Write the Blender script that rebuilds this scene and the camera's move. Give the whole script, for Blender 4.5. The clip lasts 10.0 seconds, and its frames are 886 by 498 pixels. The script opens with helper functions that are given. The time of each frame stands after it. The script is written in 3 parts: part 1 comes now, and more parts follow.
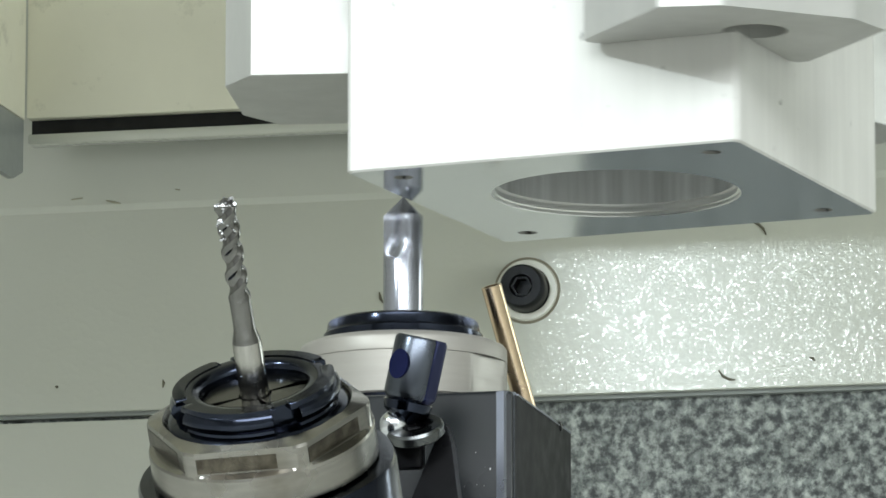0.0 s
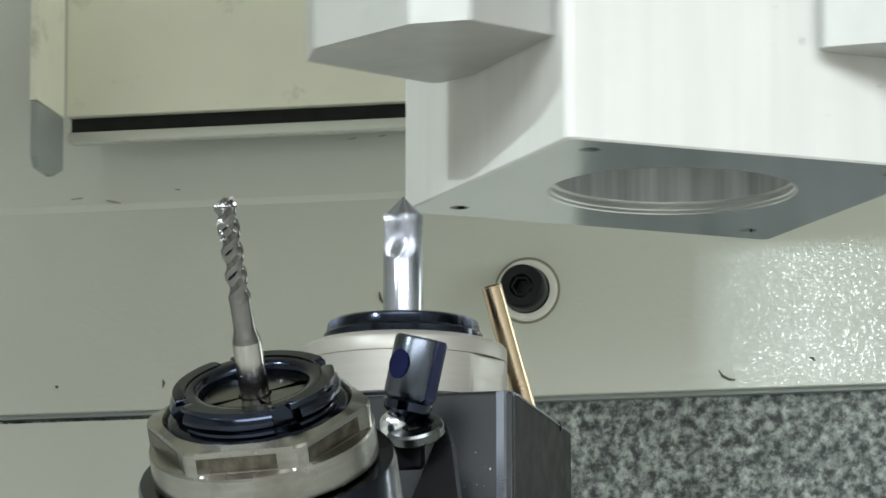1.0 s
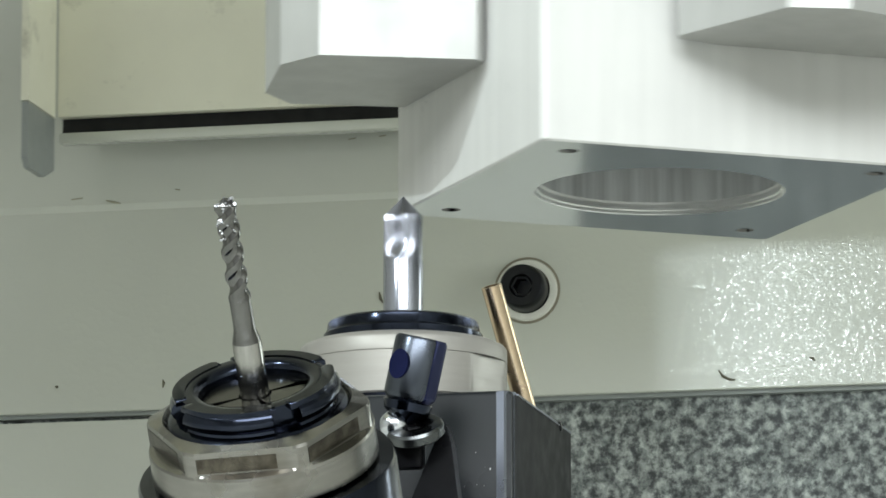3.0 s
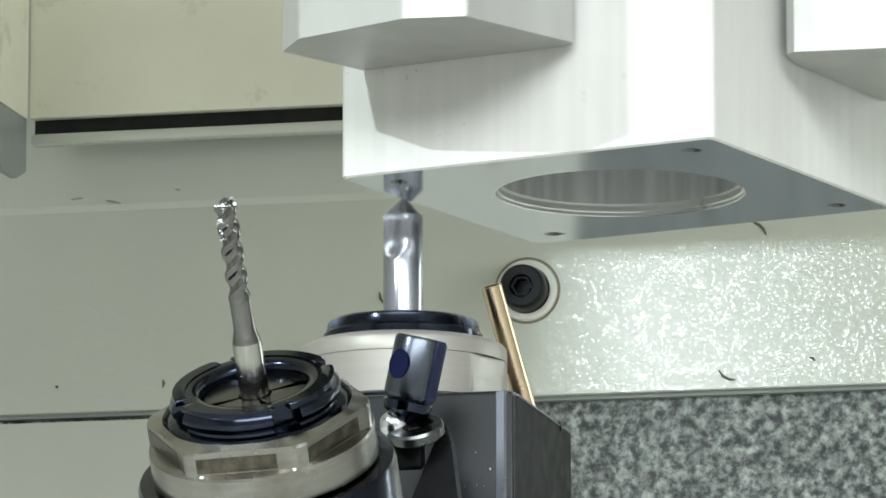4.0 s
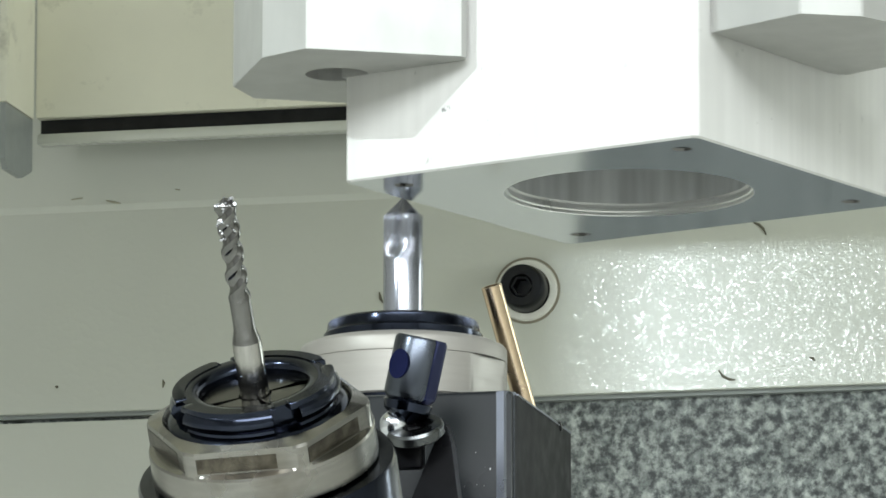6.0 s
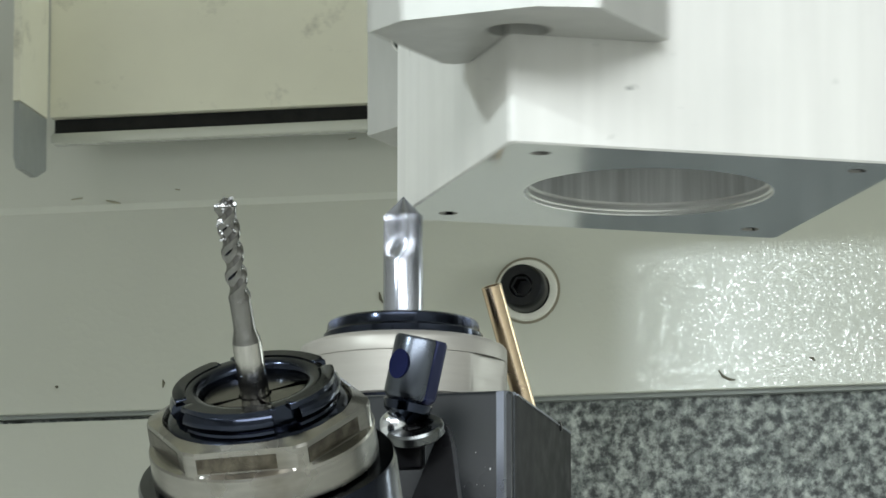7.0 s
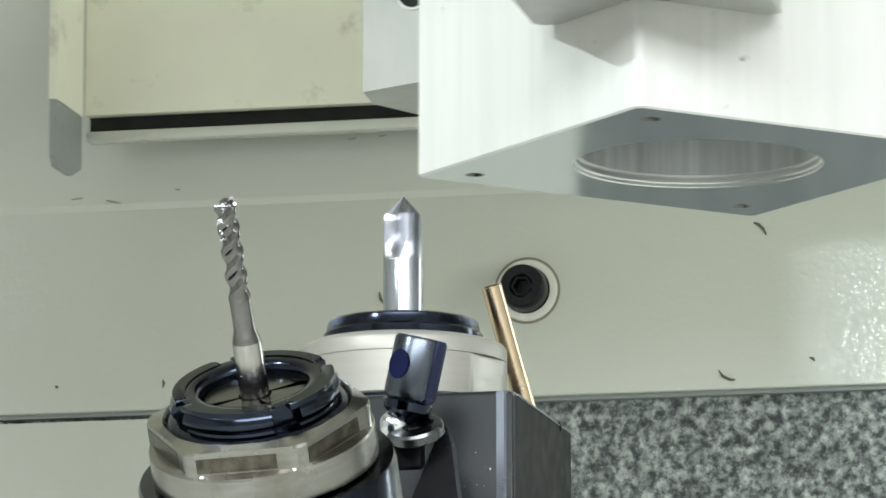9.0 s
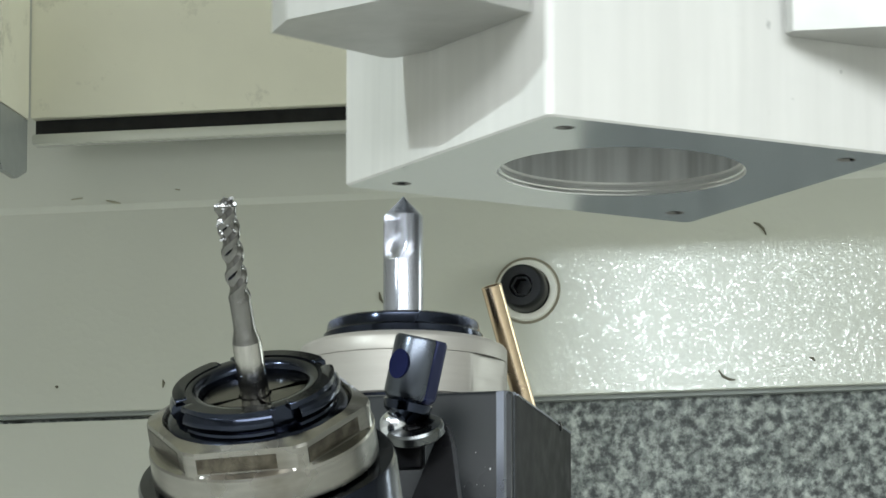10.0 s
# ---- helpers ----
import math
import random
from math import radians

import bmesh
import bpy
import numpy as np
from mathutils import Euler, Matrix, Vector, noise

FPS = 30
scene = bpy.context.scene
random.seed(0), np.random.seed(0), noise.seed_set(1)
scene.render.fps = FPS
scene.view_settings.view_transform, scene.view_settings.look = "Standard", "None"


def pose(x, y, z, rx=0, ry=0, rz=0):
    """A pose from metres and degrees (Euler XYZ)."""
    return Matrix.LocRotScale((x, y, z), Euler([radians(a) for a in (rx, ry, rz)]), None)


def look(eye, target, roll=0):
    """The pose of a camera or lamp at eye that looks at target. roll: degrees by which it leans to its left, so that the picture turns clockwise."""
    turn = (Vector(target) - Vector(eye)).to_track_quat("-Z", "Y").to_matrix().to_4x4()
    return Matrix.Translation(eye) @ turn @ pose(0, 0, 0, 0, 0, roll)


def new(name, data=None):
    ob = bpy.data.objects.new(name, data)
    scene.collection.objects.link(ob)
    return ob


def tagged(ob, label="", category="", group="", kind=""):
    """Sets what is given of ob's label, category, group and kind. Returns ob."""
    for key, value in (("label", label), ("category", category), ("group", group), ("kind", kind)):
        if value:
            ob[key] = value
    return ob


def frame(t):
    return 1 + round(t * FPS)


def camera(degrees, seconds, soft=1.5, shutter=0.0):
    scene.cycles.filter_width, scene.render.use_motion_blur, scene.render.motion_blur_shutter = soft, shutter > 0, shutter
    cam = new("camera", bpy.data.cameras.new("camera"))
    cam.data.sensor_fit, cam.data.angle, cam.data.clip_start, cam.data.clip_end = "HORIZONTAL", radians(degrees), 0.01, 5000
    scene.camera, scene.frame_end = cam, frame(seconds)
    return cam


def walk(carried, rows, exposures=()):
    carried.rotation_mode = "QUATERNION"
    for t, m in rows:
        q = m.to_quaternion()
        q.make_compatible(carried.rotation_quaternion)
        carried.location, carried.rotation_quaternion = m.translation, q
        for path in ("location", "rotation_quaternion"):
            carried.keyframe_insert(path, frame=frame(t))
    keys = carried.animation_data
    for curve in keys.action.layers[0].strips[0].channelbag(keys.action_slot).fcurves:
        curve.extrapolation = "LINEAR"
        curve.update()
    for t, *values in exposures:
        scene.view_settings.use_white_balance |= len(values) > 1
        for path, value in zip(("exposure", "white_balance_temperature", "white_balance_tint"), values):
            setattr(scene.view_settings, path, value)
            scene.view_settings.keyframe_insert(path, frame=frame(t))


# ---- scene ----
cam = camera(8.5552, 10.0, soft=1.6, shutter=0.8)
EYE = (0.4219, -1.7722, 1.1000)
AIM = (0.02358, -0.04702, 1.42404)
GAIN = [(0.0, -0.25), (0.5, -0.35), (1.0, -0.3), (1.5, -0.05), (2.0, -0.15), (2.5, -0.38), (3.3, -0.2), (4.0, -0.15), (4.5, -0.3),
        (5.0, -0.28), (5.5, -0.1), (6.3, -0.25), (7.0, -0.35), (7.5, -0.1), (8.0, -0.05), (8.5, 0.03), (9.0, 0.07),
        (9.5, -0.1), (9.8, -0.25), (10.0, -0.25)]
walk(cam, [(0.0, look(EYE, AIM)), (10.0, look(EYE, AIM))], GAIN)

# ---- light ----
world = bpy.data.worlds.new("world")
scene.world = world
world.use_nodes = True
world.node_tree.nodes["Background"].inputs[0].default_value = (0.9, 0.95, 1.0, 1)
world.node_tree.nodes["Background"].inputs[1].default_value = 0.05
scene.view_settings.exposure = 0.0


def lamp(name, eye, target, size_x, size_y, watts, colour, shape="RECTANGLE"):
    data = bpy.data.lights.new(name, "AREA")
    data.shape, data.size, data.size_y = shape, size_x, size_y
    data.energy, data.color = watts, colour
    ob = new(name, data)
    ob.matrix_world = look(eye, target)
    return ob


lamp("machine_lamp", (-0.267, -0.432, 1.704), (0.03, 0.3, 1.47), 0.014, 0.003, 2.0, (0.86, 0.98, 1.0))
# broad unseen panel added as soft fill from the front
lamp("front_fill_light", (0.50, -1.80, 2.36), (0.40, -1.1, 1.2), 2.2, 1.1, 138.0, (0.912, 0.975, 1.0))
# unseen fill added to brighten the right part of the back wall
lamp("wall_fill_light", (0.52, 0.36, 1.52), (-0.25, 0.66, 1.50), 0.16, 0.24, 1.25, (0.90, 1.0, 0.97))


# ---- materials ----
def nodes_of(name):
    m = bpy.data.materials.new(name)
    m.use_nodes = True
    t = m.node_tree
    return m, t, t.nodes["Principled BSDF"]


def link(t, a, b):
    t.links.new(a, b)


def noise_node(t, scale, detail=4.0, rough=0.55, stretch=(1, 1, 1)):
    tc = t.nodes.new("ShaderNodeTexCoord")
    mp = t.nodes.new("ShaderNodeMapping")
    mp.inputs["Scale"].default_value = stretch
    link(t, tc.outputs["Object"], mp.inputs["Vector"])
    n = t.nodes.new("ShaderNodeTexNoise")
    n.inputs["Scale"].default_value = scale
    n.inputs["Detail"].default_value = detail
    n.inputs["Roughness"].default_value = rough
    link(t, mp.outputs["Vector"], n.inputs["Vector"])
    return n


def ramp(t, source, stops, interp="LINEAR"):
    r = t.nodes.new("ShaderNodeValToRGB")
    r.color_ramp.interpolation = interp
    el = r.color_ramp.elements
    while len(el) < len(stops):
        el.new(0.5)
    for e, (p, c) in zip(el, stops):
        e.position = p
        e.color = (*c, 1) if len(c) == 3 else c
    link(t, source, r.inputs["Fac"])
    return r


def mix(t, fac, a, b, mode="MIX"):
    n = t.nodes.new("ShaderNodeMix")
    n.data_type, n.blend_type = "RGBA", mode
    for socket, value in ((n.inputs[0], fac), (n.inputs[6], a), (n.inputs[7], b)):
        if hasattr(value, "links"):
            link(t, value, socket)
        elif isinstance(value, tuple):
            socket.default_value = (*value, 1)
        else:
            socket.default_value = value
    return n.outputs[2]


def bump(t, bsdf, height, strength, distance, normal=None):
    b = t.nodes.new("ShaderNodeBump")
    b.inputs["Strength"].default_value = strength
    b.inputs["Distance"].default_value = distance
    link(t, height, b.inputs["Height"])
    if normal is not None:
        link(t, normal, b.inputs["Normal"])
    link(t, b.outputs["Normal"], bsdf.inputs["Normal"])
    return b.outputs["Normal"]


def grey(v):
    return (v, v, v)


def paint(name, colour, rough=0.4, peel=0.0, spots=0.12, coat=0.0):
    m, t, b = nodes_of(name)
    wide = noise_node(t, 9.0, 5.0, 0.6)
    fine = noise_node(t, 140.0, 3.0)
    dirt = noise_node(t, 46.0, 6.0, 0.7)
    dark = tuple(c * (0.95 if peel else 0.90) for c in colour)
    c1 = mix(t, ramp(t, wide.outputs["Fac"], [(0.35, grey(0)), (0.7, grey(1))]).outputs["Color"], colour, dark)
    c2 = mix(t, ramp(t, dirt.outputs["Fac"], [(0.59, grey(0)), (0.76, grey(spots))]).outputs["Color"], c1, (0.16, 0.15, 0.11)) if spots else c1
    link(t, c2, b.inputs["Base Color"])
    r = ramp(t, fine.outputs["Fac"], [(0.3, grey(rough * (0.97 if peel else 0.85))), (0.7, grey(rough * (1.03 if peel else 1.15)))])
    b.inputs["Roughness"].default_value = rough
    if not peel:
        link(t, r.outputs["Color"], b.inputs["Roughness"])
    else:
        # smooth lacquer skin over fine droplets that catch the lamp
        b.inputs["Coat Weight"].default_value = 1.0
        b.inputs["Coat Roughness"].default_value = 0.17
        b.inputs["Specular IOR Level"].default_value = 0.9
        tc = t.nodes.new("ShaderNodeTexCoord")
        drops = t.nodes.new("ShaderNodeTexVoronoi")
        drops.inputs["Scale"].default_value = 370.0
        link(t, tc.outputs["Object"], drops.inputs["Vector"])
        skin = t.nodes.new("ShaderNodeBump")
        skin.inputs["Strength"].default_value = 1.0
        b.inputs["Coat IOR"].default_value = 1.69
        skin.inputs["Distance"].default_value = peel
        dome = t.nodes.new("ShaderNodeMath")
        dome.operation = "POWER"
        dome.inputs[1].default_value = 2.0
        link(t, drops.outputs["Distance"], dome.inputs[0])
        patch = noise_node(t, 170.0, 2.0)
        swell = t.nodes.new("ShaderNodeMath")
        swell.operation = "MULTIPLY"
        link(t, dome.outputs[0], swell.inputs[0])
        link(t, ramp(t, patch.outputs["Fac"], [(0.33, grey(0.40)), (0.66, grey(1.45))]).outputs["Color"], swell.inputs[1])
        link(t, swell.outputs[0], skin.inputs["Height"])
        link(t, skin.outputs["Normal"], b.inputs["Coat Normal"])
    if coat:
        b.inputs["Coat Weight"].default_value = coat
        b.inputs["Coat Roughness"].default_value = 0.12
    return m


def metal(name, colour, rough=0.3, streak=(1, 1, 1), streak_scale=60.0, var=0.25, relief=0.00004, metallic=1.0, stain=None, stain_amount=0.3, specks=0.0):
    m, t, b = nodes_of(name)
    b.inputs["Metallic"].default_value = metallic
    s = noise_node(t, streak_scale, 4.0, 0.6, streak)
    w = noise_node(t, 28.0, 4.0, 0.6)
    dark = tuple(c * (1 - var) for c in colour)
    c = mix(t, ramp(t, s.outputs["Fac"], [(0.3, grey(0)), (0.7, grey(1))]).outputs["Color"], colour, dark)
    if stain:
        c = mix(t, ramp(t, w.outputs["Fac"], [(0.5, grey(0)), (0.72, grey(stain_amount))]).outputs["Color"], c, stain)
    if specks:
        pits = noise_node(t, 150.0, 3.0, 0.7, (1, 1, 0.6))
        zone = noise_node(t, 16.0, 2.0, 0.5)
        hit = mix(t, 1.0, ramp(t, pits.outputs["Fac"], [(0.68, grey(0)), (0.73, grey(specks))]).outputs["Color"], ramp(t, zone.outputs["Fac"], [(0.50, grey(0)), (0.62, grey(1))]).outputs["Color"], "MULTIPLY")
        c = mix(t, hit, c, (0.10, 0.10, 0.10))
    link(t, c, b.inputs["Base Color"])
    r = ramp(t, w.outputs["Fac"], [(0.3, grey(rough * 0.75)), (0.7, grey(min(1.0, rough * 1.3)))])
    link(t, r.outputs["Color"], b.inputs["Roughness"])
    if relief:
        bump(t, b, s.outputs["Fac"], 0.6, relief)
    return m


def granite_material():
    m, t, b = nodes_of("speckled_granite")
    tc = t.nodes.new("ShaderNodeTexCoord")
    warp = noise_node(t, 260.0, 2.0, 0.5)
    shift = t.nodes.new("ShaderNodeVectorMath")
    shift.operation = "MULTIPLY_ADD"
    shift.inputs[1].default_value = (0.0022, 0.0022, 0.0022)
    link(t, warp.outputs["Color"], shift.inputs[0])
    link(t, tc.outputs["Object"], shift.inputs[2])

    def cells(scale, stops):
        v = t.nodes.new("ShaderNodeTexVoronoi")
        v.inputs["Scale"].default_value = scale
        link(t, shift.outputs[0], v.inputs["Vector"])
        split = t.nodes.new("ShaderNodeSeparateColor")
        link(t, v.outputs["Color"], split.inputs[0])
        return ramp(t, split.outputs[0], stops).outputs["Color"]

    grain = noise_node(t, 230.0, 4.0, 0.62)
    big = ramp(t, grain.outputs["Fac"], [(0.37, (0.034, 0.038, 0.040)), (0.45, (0.105, 0.115, 0.115)), (0.53, (0.235, 0.252, 0.244)), (0.62, (0.36, 0.382, 0.368)), (0.74, (0.50, 0.515, 0.50))]).outputs["Color"]
    small = cells(300.0, [(0.1, (0.50, 0.54, 0.55)), (0.55, grey(1.0)), (0.95, grey(1.45))])
    cloud = noise_node(t, 60.0, 3.0, 0.6)
    c = mix(t, 0.6, big, small, "MULTIPLY")
    c = mix(t, 0.6, c, ramp(t, cloud.outputs["Fac"], [(0.35, grey(0.75)), (0.65, grey(1.2))]).outputs["Color"], "MULTIPLY")
    link(t, c, b.inputs["Base Color"])
    b.inputs["Roughness"].default_value = 0.45
    return m


WALL_PAINT = paint("cream_machine_paint", (0.56, 0.572, 0.505), 0.285, peel=0.00036, spots=0.0)
UPPER_PAINT = paint("smooth_cream_machine_paint", (0.56, 0.572, 0.505), 0.34, peel=0.00002, spots=0.0)
PANEL_PAINT = paint("yellowed_cream_paint", (0.85, 0.83, 0.69), 0.5, spots=0.45)
ROOM_PAINT = paint("white_hall_paint", (0.55, 0.55, 0.53), 0.7)
ENCLOSURE = paint("pale_enclosure_paint", (0.62, 0.62, 0.57), 0.6)
# near-black colour for the shade inside the slide's gap
SHADOW_GAP = paint("gap_shade_black", (0.012, 0.012, 0.012), 0.7)
GRANITE = granite_material()
FLOOR_MAT = paint("grey_floor_coating", (0.45, 0.45, 0.44), 0.5)
BED_PAINT = paint("pale_bed_paint", (0.72, 0.72, 0.67), 0.45)
MILLED = metal("milled_aluminium", (0.60, 0.595, 0.57), 0.55, (9, 9, 0.35), 22.0, 0.09, 0.00003, metallic=0.08, stain=(0.54, 0.54, 0.52), stain_amount=0.3, specks=0.8)
MILLED.node_tree.nodes["Principled BSDF"].inputs["Specular IOR Level"].default_value = 0.3
LAPPED = metal("lapped_aluminium_face", (0.71, 0.74, 0.78), 0.11, (1, 1, 1), 300.0, 0.05, 0.0)
BORED = metal("bored_aluminium", (0.78, 0.79, 0.79), 0.36, (5, 5, 0.2), 34.0, 0.45, 0.00003, metallic=0.55)
TURNED = metal("bright_turned_ring", (0.95, 0.95, 0.94), 0.32, (1, 1, 30), 20.0, 0.2, 0.00002)
JAW_METAL = metal("matt_aluminium_jaw", (0.42, 0.42, 0.40), 0.40, (3, 3, 1), 30.0, 0.10, 0.00003, metallic=0.35)
CARBIDE = metal("ground_carbide", (0.38, 0.39, 0.445), 0.20, (1, 1, 20), 30.0, 0.08, 0.00001)
BLACK_STEEL = metal("oiled_black_steel", (0.034, 0.040, 0.058), 0.15, (1, 1, 1), 70.0, 0.35, 0.00022)
NUT_STEEL = metal("worn_nickel_steel", (0.32, 0.31, 0.285), 0.26, (1, 1, 6), 45.0, 0.28, 0.00006, stain=(0.13, 0.11, 0.08), stain_amount=0.8)
WHITE_NUT = metal("satin_steel_nut", (0.315, 0.30, 0.272), 0.45, (1, 1, 12), 40.0, 0.10, 0.00002, metallic=0.4)
HOLDER_STEEL = metal("dark_blued_steel", (0.011, 0.013, 0.015), 0.28, (1, 1, 0.5), 45.0, 0.3, 0.00003, metallic=0.0, stain=(0.022, 0.025, 0.024), stain_amount=0.6)
HOLDER_STEEL.node_tree.nodes["Principled BSDF"].inputs["Specular IOR Level"].default_value = 0.09
STAINED_FLAT = metal("oil_stained_steel", (0.16, 0.142, 0.115), 0.26, (1, 1, 1), 190.0, 0.7, 0.00008, stain=(0.05, 0.042, 0.03), stain_amount=0.9)
BARE_EDGE = metal("polished_edge", (0.70, 0.72, 0.76), 0.18, (1, 1, 1), 60.0, 0.15, 0.00002)
BRIGHT_EDGE = metal("bright_steel_edge", (0.29, 0.31, 0.36), 0.32, (1, 1, 0.3), 60.0, 0.3, 0.00002)
DRILL_STEEL = metal("oily_drill_steel", (0.19, 0.187, 0.18), 0.18, (1, 1, 1), 200.0, 0.3, 0.00003, stain=(0.13, 0.12, 0.11), stain_amount=0.6)
SHANK_STEEL = metal("oily_ground_shank", (0.46, 0.45, 0.42), 0.20, (6, 6, 0.6), 80.0, 0.3, 0.00002, stain=(0.22, 0.20, 0.17), stain_amount=0.7)
BRASS = metal("brass_tube", (0.72, 0.56, 0.39), 0.27, (6, 6, 0.5), 60.0, 0.22, 0.00002)
CHIP_METAL = metal("aluminium_chips", (0.66, 0.66, 0.69), 0.22, (1, 1, 1), 400.0, 0.2, 0.0001)
BOLT_BLACK = metal("black_oxide_bolt", (0.035, 0.036, 0.04), 0.38, (1, 1, 1), 120.0, 0.3, 0.00004)
WASHER_WHITE = paint("cream_nylon_seat", (0.82, 0.81, 0.74), 0.30, coat=0.6)
SEAT_DIRT = paint("brown_seat_grime", (0.26, 0.23, 0.17), 0.6)
# grey that stands for shade under the wall sheet and on the flange's foot
SHADE_GREY = paint("shade_grey", (0.30, 0.32, 0.31), 0.45)
# black without gloss, for the shaded right side of the housing
SIDE_BLACK = paint("side_shade_black", (0.030, 0.031, 0.031), 0.62, spots=0.0)
SIDE_BLACK.node_tree.nodes["Principled BSDF"].inputs["Specular IOR Level"].default_value = 0.05
FAINT_DIRT = paint("faint_brown_smear", (0.36, 0.345, 0.26), 0.6)
DIRT = paint("dried_swarf", (0.13, 0.12, 0.085), 0.7)


# ---- mesh tools ----
def mesh_object(name, bm, material, parent=None, smooth=0.0):
    me = bpy.data.meshes.new(name)
    bmesh.ops.recalc_face_normals(bm, faces=bm.faces)
    bm.to_mesh(me)
    bm.free()
    for m in (material if isinstance(material, (list, tuple)) else [material]):
        me.materials.append(m)
    if smooth:
        me.polygons.foreach_set("use_smooth", [True] * len(me.polygons))
        me.set_sharp_from_angle(angle=radians(smooth))
    ob = new(name, me)
    if parent is not None:
        ob.parent = parent
    return ob


def part(name, bm, material, parent, label="", smooth=35.0):
    ob = mesh_object(name, bm, material, parent, smooth)
    return tagged(ob, label) if label else ob


def empty(name, m):
    ob = new(name)
    ob.empty_display_size = 0.02
    ob.matrix_basis = m
    return ob


def box(bm, lo, hi, bevel=0.0, segments=2):
    made = bmesh.ops.create_cube(bm, size=1.0)["verts"]
    for v in made:
        v.co = [lo[i] + (v.co[i] + 0.5) * (hi[i] - lo[i]) for i in range(3)]
    if bevel:
        edges = list({e for v in made for e in v.link_edges})
        bmesh.ops.bevel(bm, geom=edges, offset=bevel, segments=segments, profile=0.5, affect="EDGES")
    return bm


def new_box(lo, hi, bevel=0.0, segments=2):
    return box(bmesh.new(), lo, hi, bevel, segments)


def revolve(profile, steps=96, bm=None, closed=False, radius_of=None):
    """Turns (radius, height) pairs round z. radius_of(angle, r, i) may shape the outline."""
    bm = bm or bmesh.new()
    rings = []
    for i, (r, z) in enumerate(profile):
        ring = []
        for k in range(steps):
            a = 2 * math.pi * k / steps
            q = radius_of(a, r, i) if radius_of else r
            ring.append(bm.verts.new((q * math.cos(a), q * math.sin(a), z)))
        rings.append(ring)
    pairs = list(zip(rings, rings[1:])) + ([(rings[-1], rings[0])] if closed else [])
    for a, b in pairs:
        for k in range(steps):
            bm.faces.new((a[k], a[(k + 1) % steps], b[(k + 1) % steps], b[k]))
    if not closed:
        for ring in (rings[0], rings[-1]):
            bm.faces.new(ring)
    return bm


def prism(bm, outline, z0, z1):
    low = [bm.verts.new((x, y, z0)) for x, y in outline]
    high = [bm.verts.new((x, y, z1)) for x, y in outline]
    n = len(outline)
    bm.faces.new(low[::-1])
    bm.faces.new(high)
    for k in range(n):
        bm.faces.new((low[k], low[(k + 1) % n], high[(k + 1) % n], high[k]))
    return bm


def tube(points, radius, sides=10, bm=None, cap=True):
    """A round bar along points."""
    bm = bm or bmesh.new()
    pts = [Vector(p) for p in points]
    rings = []
    for i, p in enumerate(pts):
        d = (pts[min(i + 1, len(pts) - 1)] - pts[max(i - 1, 0)]).normalized()
        q = d.to_track_quat("Z", "Y")
        r = radius(i / (len(pts) - 1)) if callable(radius) else radius
        rings.append([bm.verts.new(p + q @ Vector((r * math.cos(2 * math.pi * k / sides), r * math.sin(2 * math.pi * k / sides), 0))) for k in range(sides)])
    for a, b in zip(rings, rings[1:]):
        for k in range(sides):
            bm.faces.new((a[k], a[(k + 1) % sides], b[(k + 1) % sides], b[k]))
    if cap:
        bm.faces.new(rings[0])
        bm.faces.new(rings[-1])
    return bm


def frame_of(origin, axis, hint=(0, -1, 0)):
    """A pose whose z is axis and whose x lies near hint."""
    z = Vector(axis).normalized()
    x = Vector(hint)
    x = (x - z * x.dot(z)).normalized()
    y = z.cross(x)
    m = Matrix((x, y, z)).transposed().to_4x4()
    m.translation = origin
    return m


def structure(name, bm, material, label):
    return tagged(mesh_object(name, bm, material), label, name.split("_")[0], kind="structure")


# ---- the hall and the machine's fixed walls ----
structure("floor", new_box((-1.6, -2.6, -0.1), (1.8, 0.9, 0.0)), FLOOR_MAT, "grey coated workshop floor under the machine")
structure("ceiling", new_box((-1.6, -2.6, 2.45), (1.8, 0.9, 2.55)), ROOM_PAINT, "white plain ceiling over the machine")
structure("wall_west", new_box((-1.7, -2.6, 0.0), (-1.6, 0.9, 2.45)), ENCLOSURE, "pale plain side wall of the enclosure")
structure("wall_east", new_box((1.8, -2.6, 0.0), (1.9, 0.9, 2.45)), ENCLOSURE, "pale plain side wall of the enclosure")
structure("wall_south", new_box((-1.6, -2.7, 0.0), (1.8, -2.6, 2.45)), ROOM_PAINT, "white plain wall closing the hall")

WALL_Y = 0.640


def back_wall():
    bm = bmesh.new()
    # lower flat sheet, fold, upper sheet that leans out under the slide
    sect = [(WALL_Y + 0.003, 1.4884), (WALL_Y + 0.0005, 1.4884), (WALL_Y, 1.4889), (WALL_Y, 1.5758), (WALL_Y - 0.0015, 1.5785),
            (WALL_Y - 0.007, 1.640), (WALL_Y - 0.007, 2.45), (WALL_Y + 0.003, 2.45)]
    left = [bm.verts.new((-1.6, y, z)) for y, z in sect]
    right = [bm.verts.new((1.8, y, z)) for y, z in sect]
    n = len(sect)
    bm.faces.new(left)
    bm.faces.new(right[::-1])
    for k in range(n):
        bm.faces.new((left[k], right[k], right[(k + 1) % n], left[(k + 1) % n]))
    for f in bm.faces:
        f.material_index = 1 if f.calc_center_median().z > 1.577 else 0
    return structure("wall_north", bm, [WALL_PAINT, UPPER_PAINT], "cream painted folded sheet-metal machine wall with orange-peel gloss")


back_wall()
structure("wall_granite", new_box((-1.6, WALL_Y + 0.0082, 0.0), (1.8, 0.88, 1.4905)), GRANITE, "grey speckled polished granite machine base")


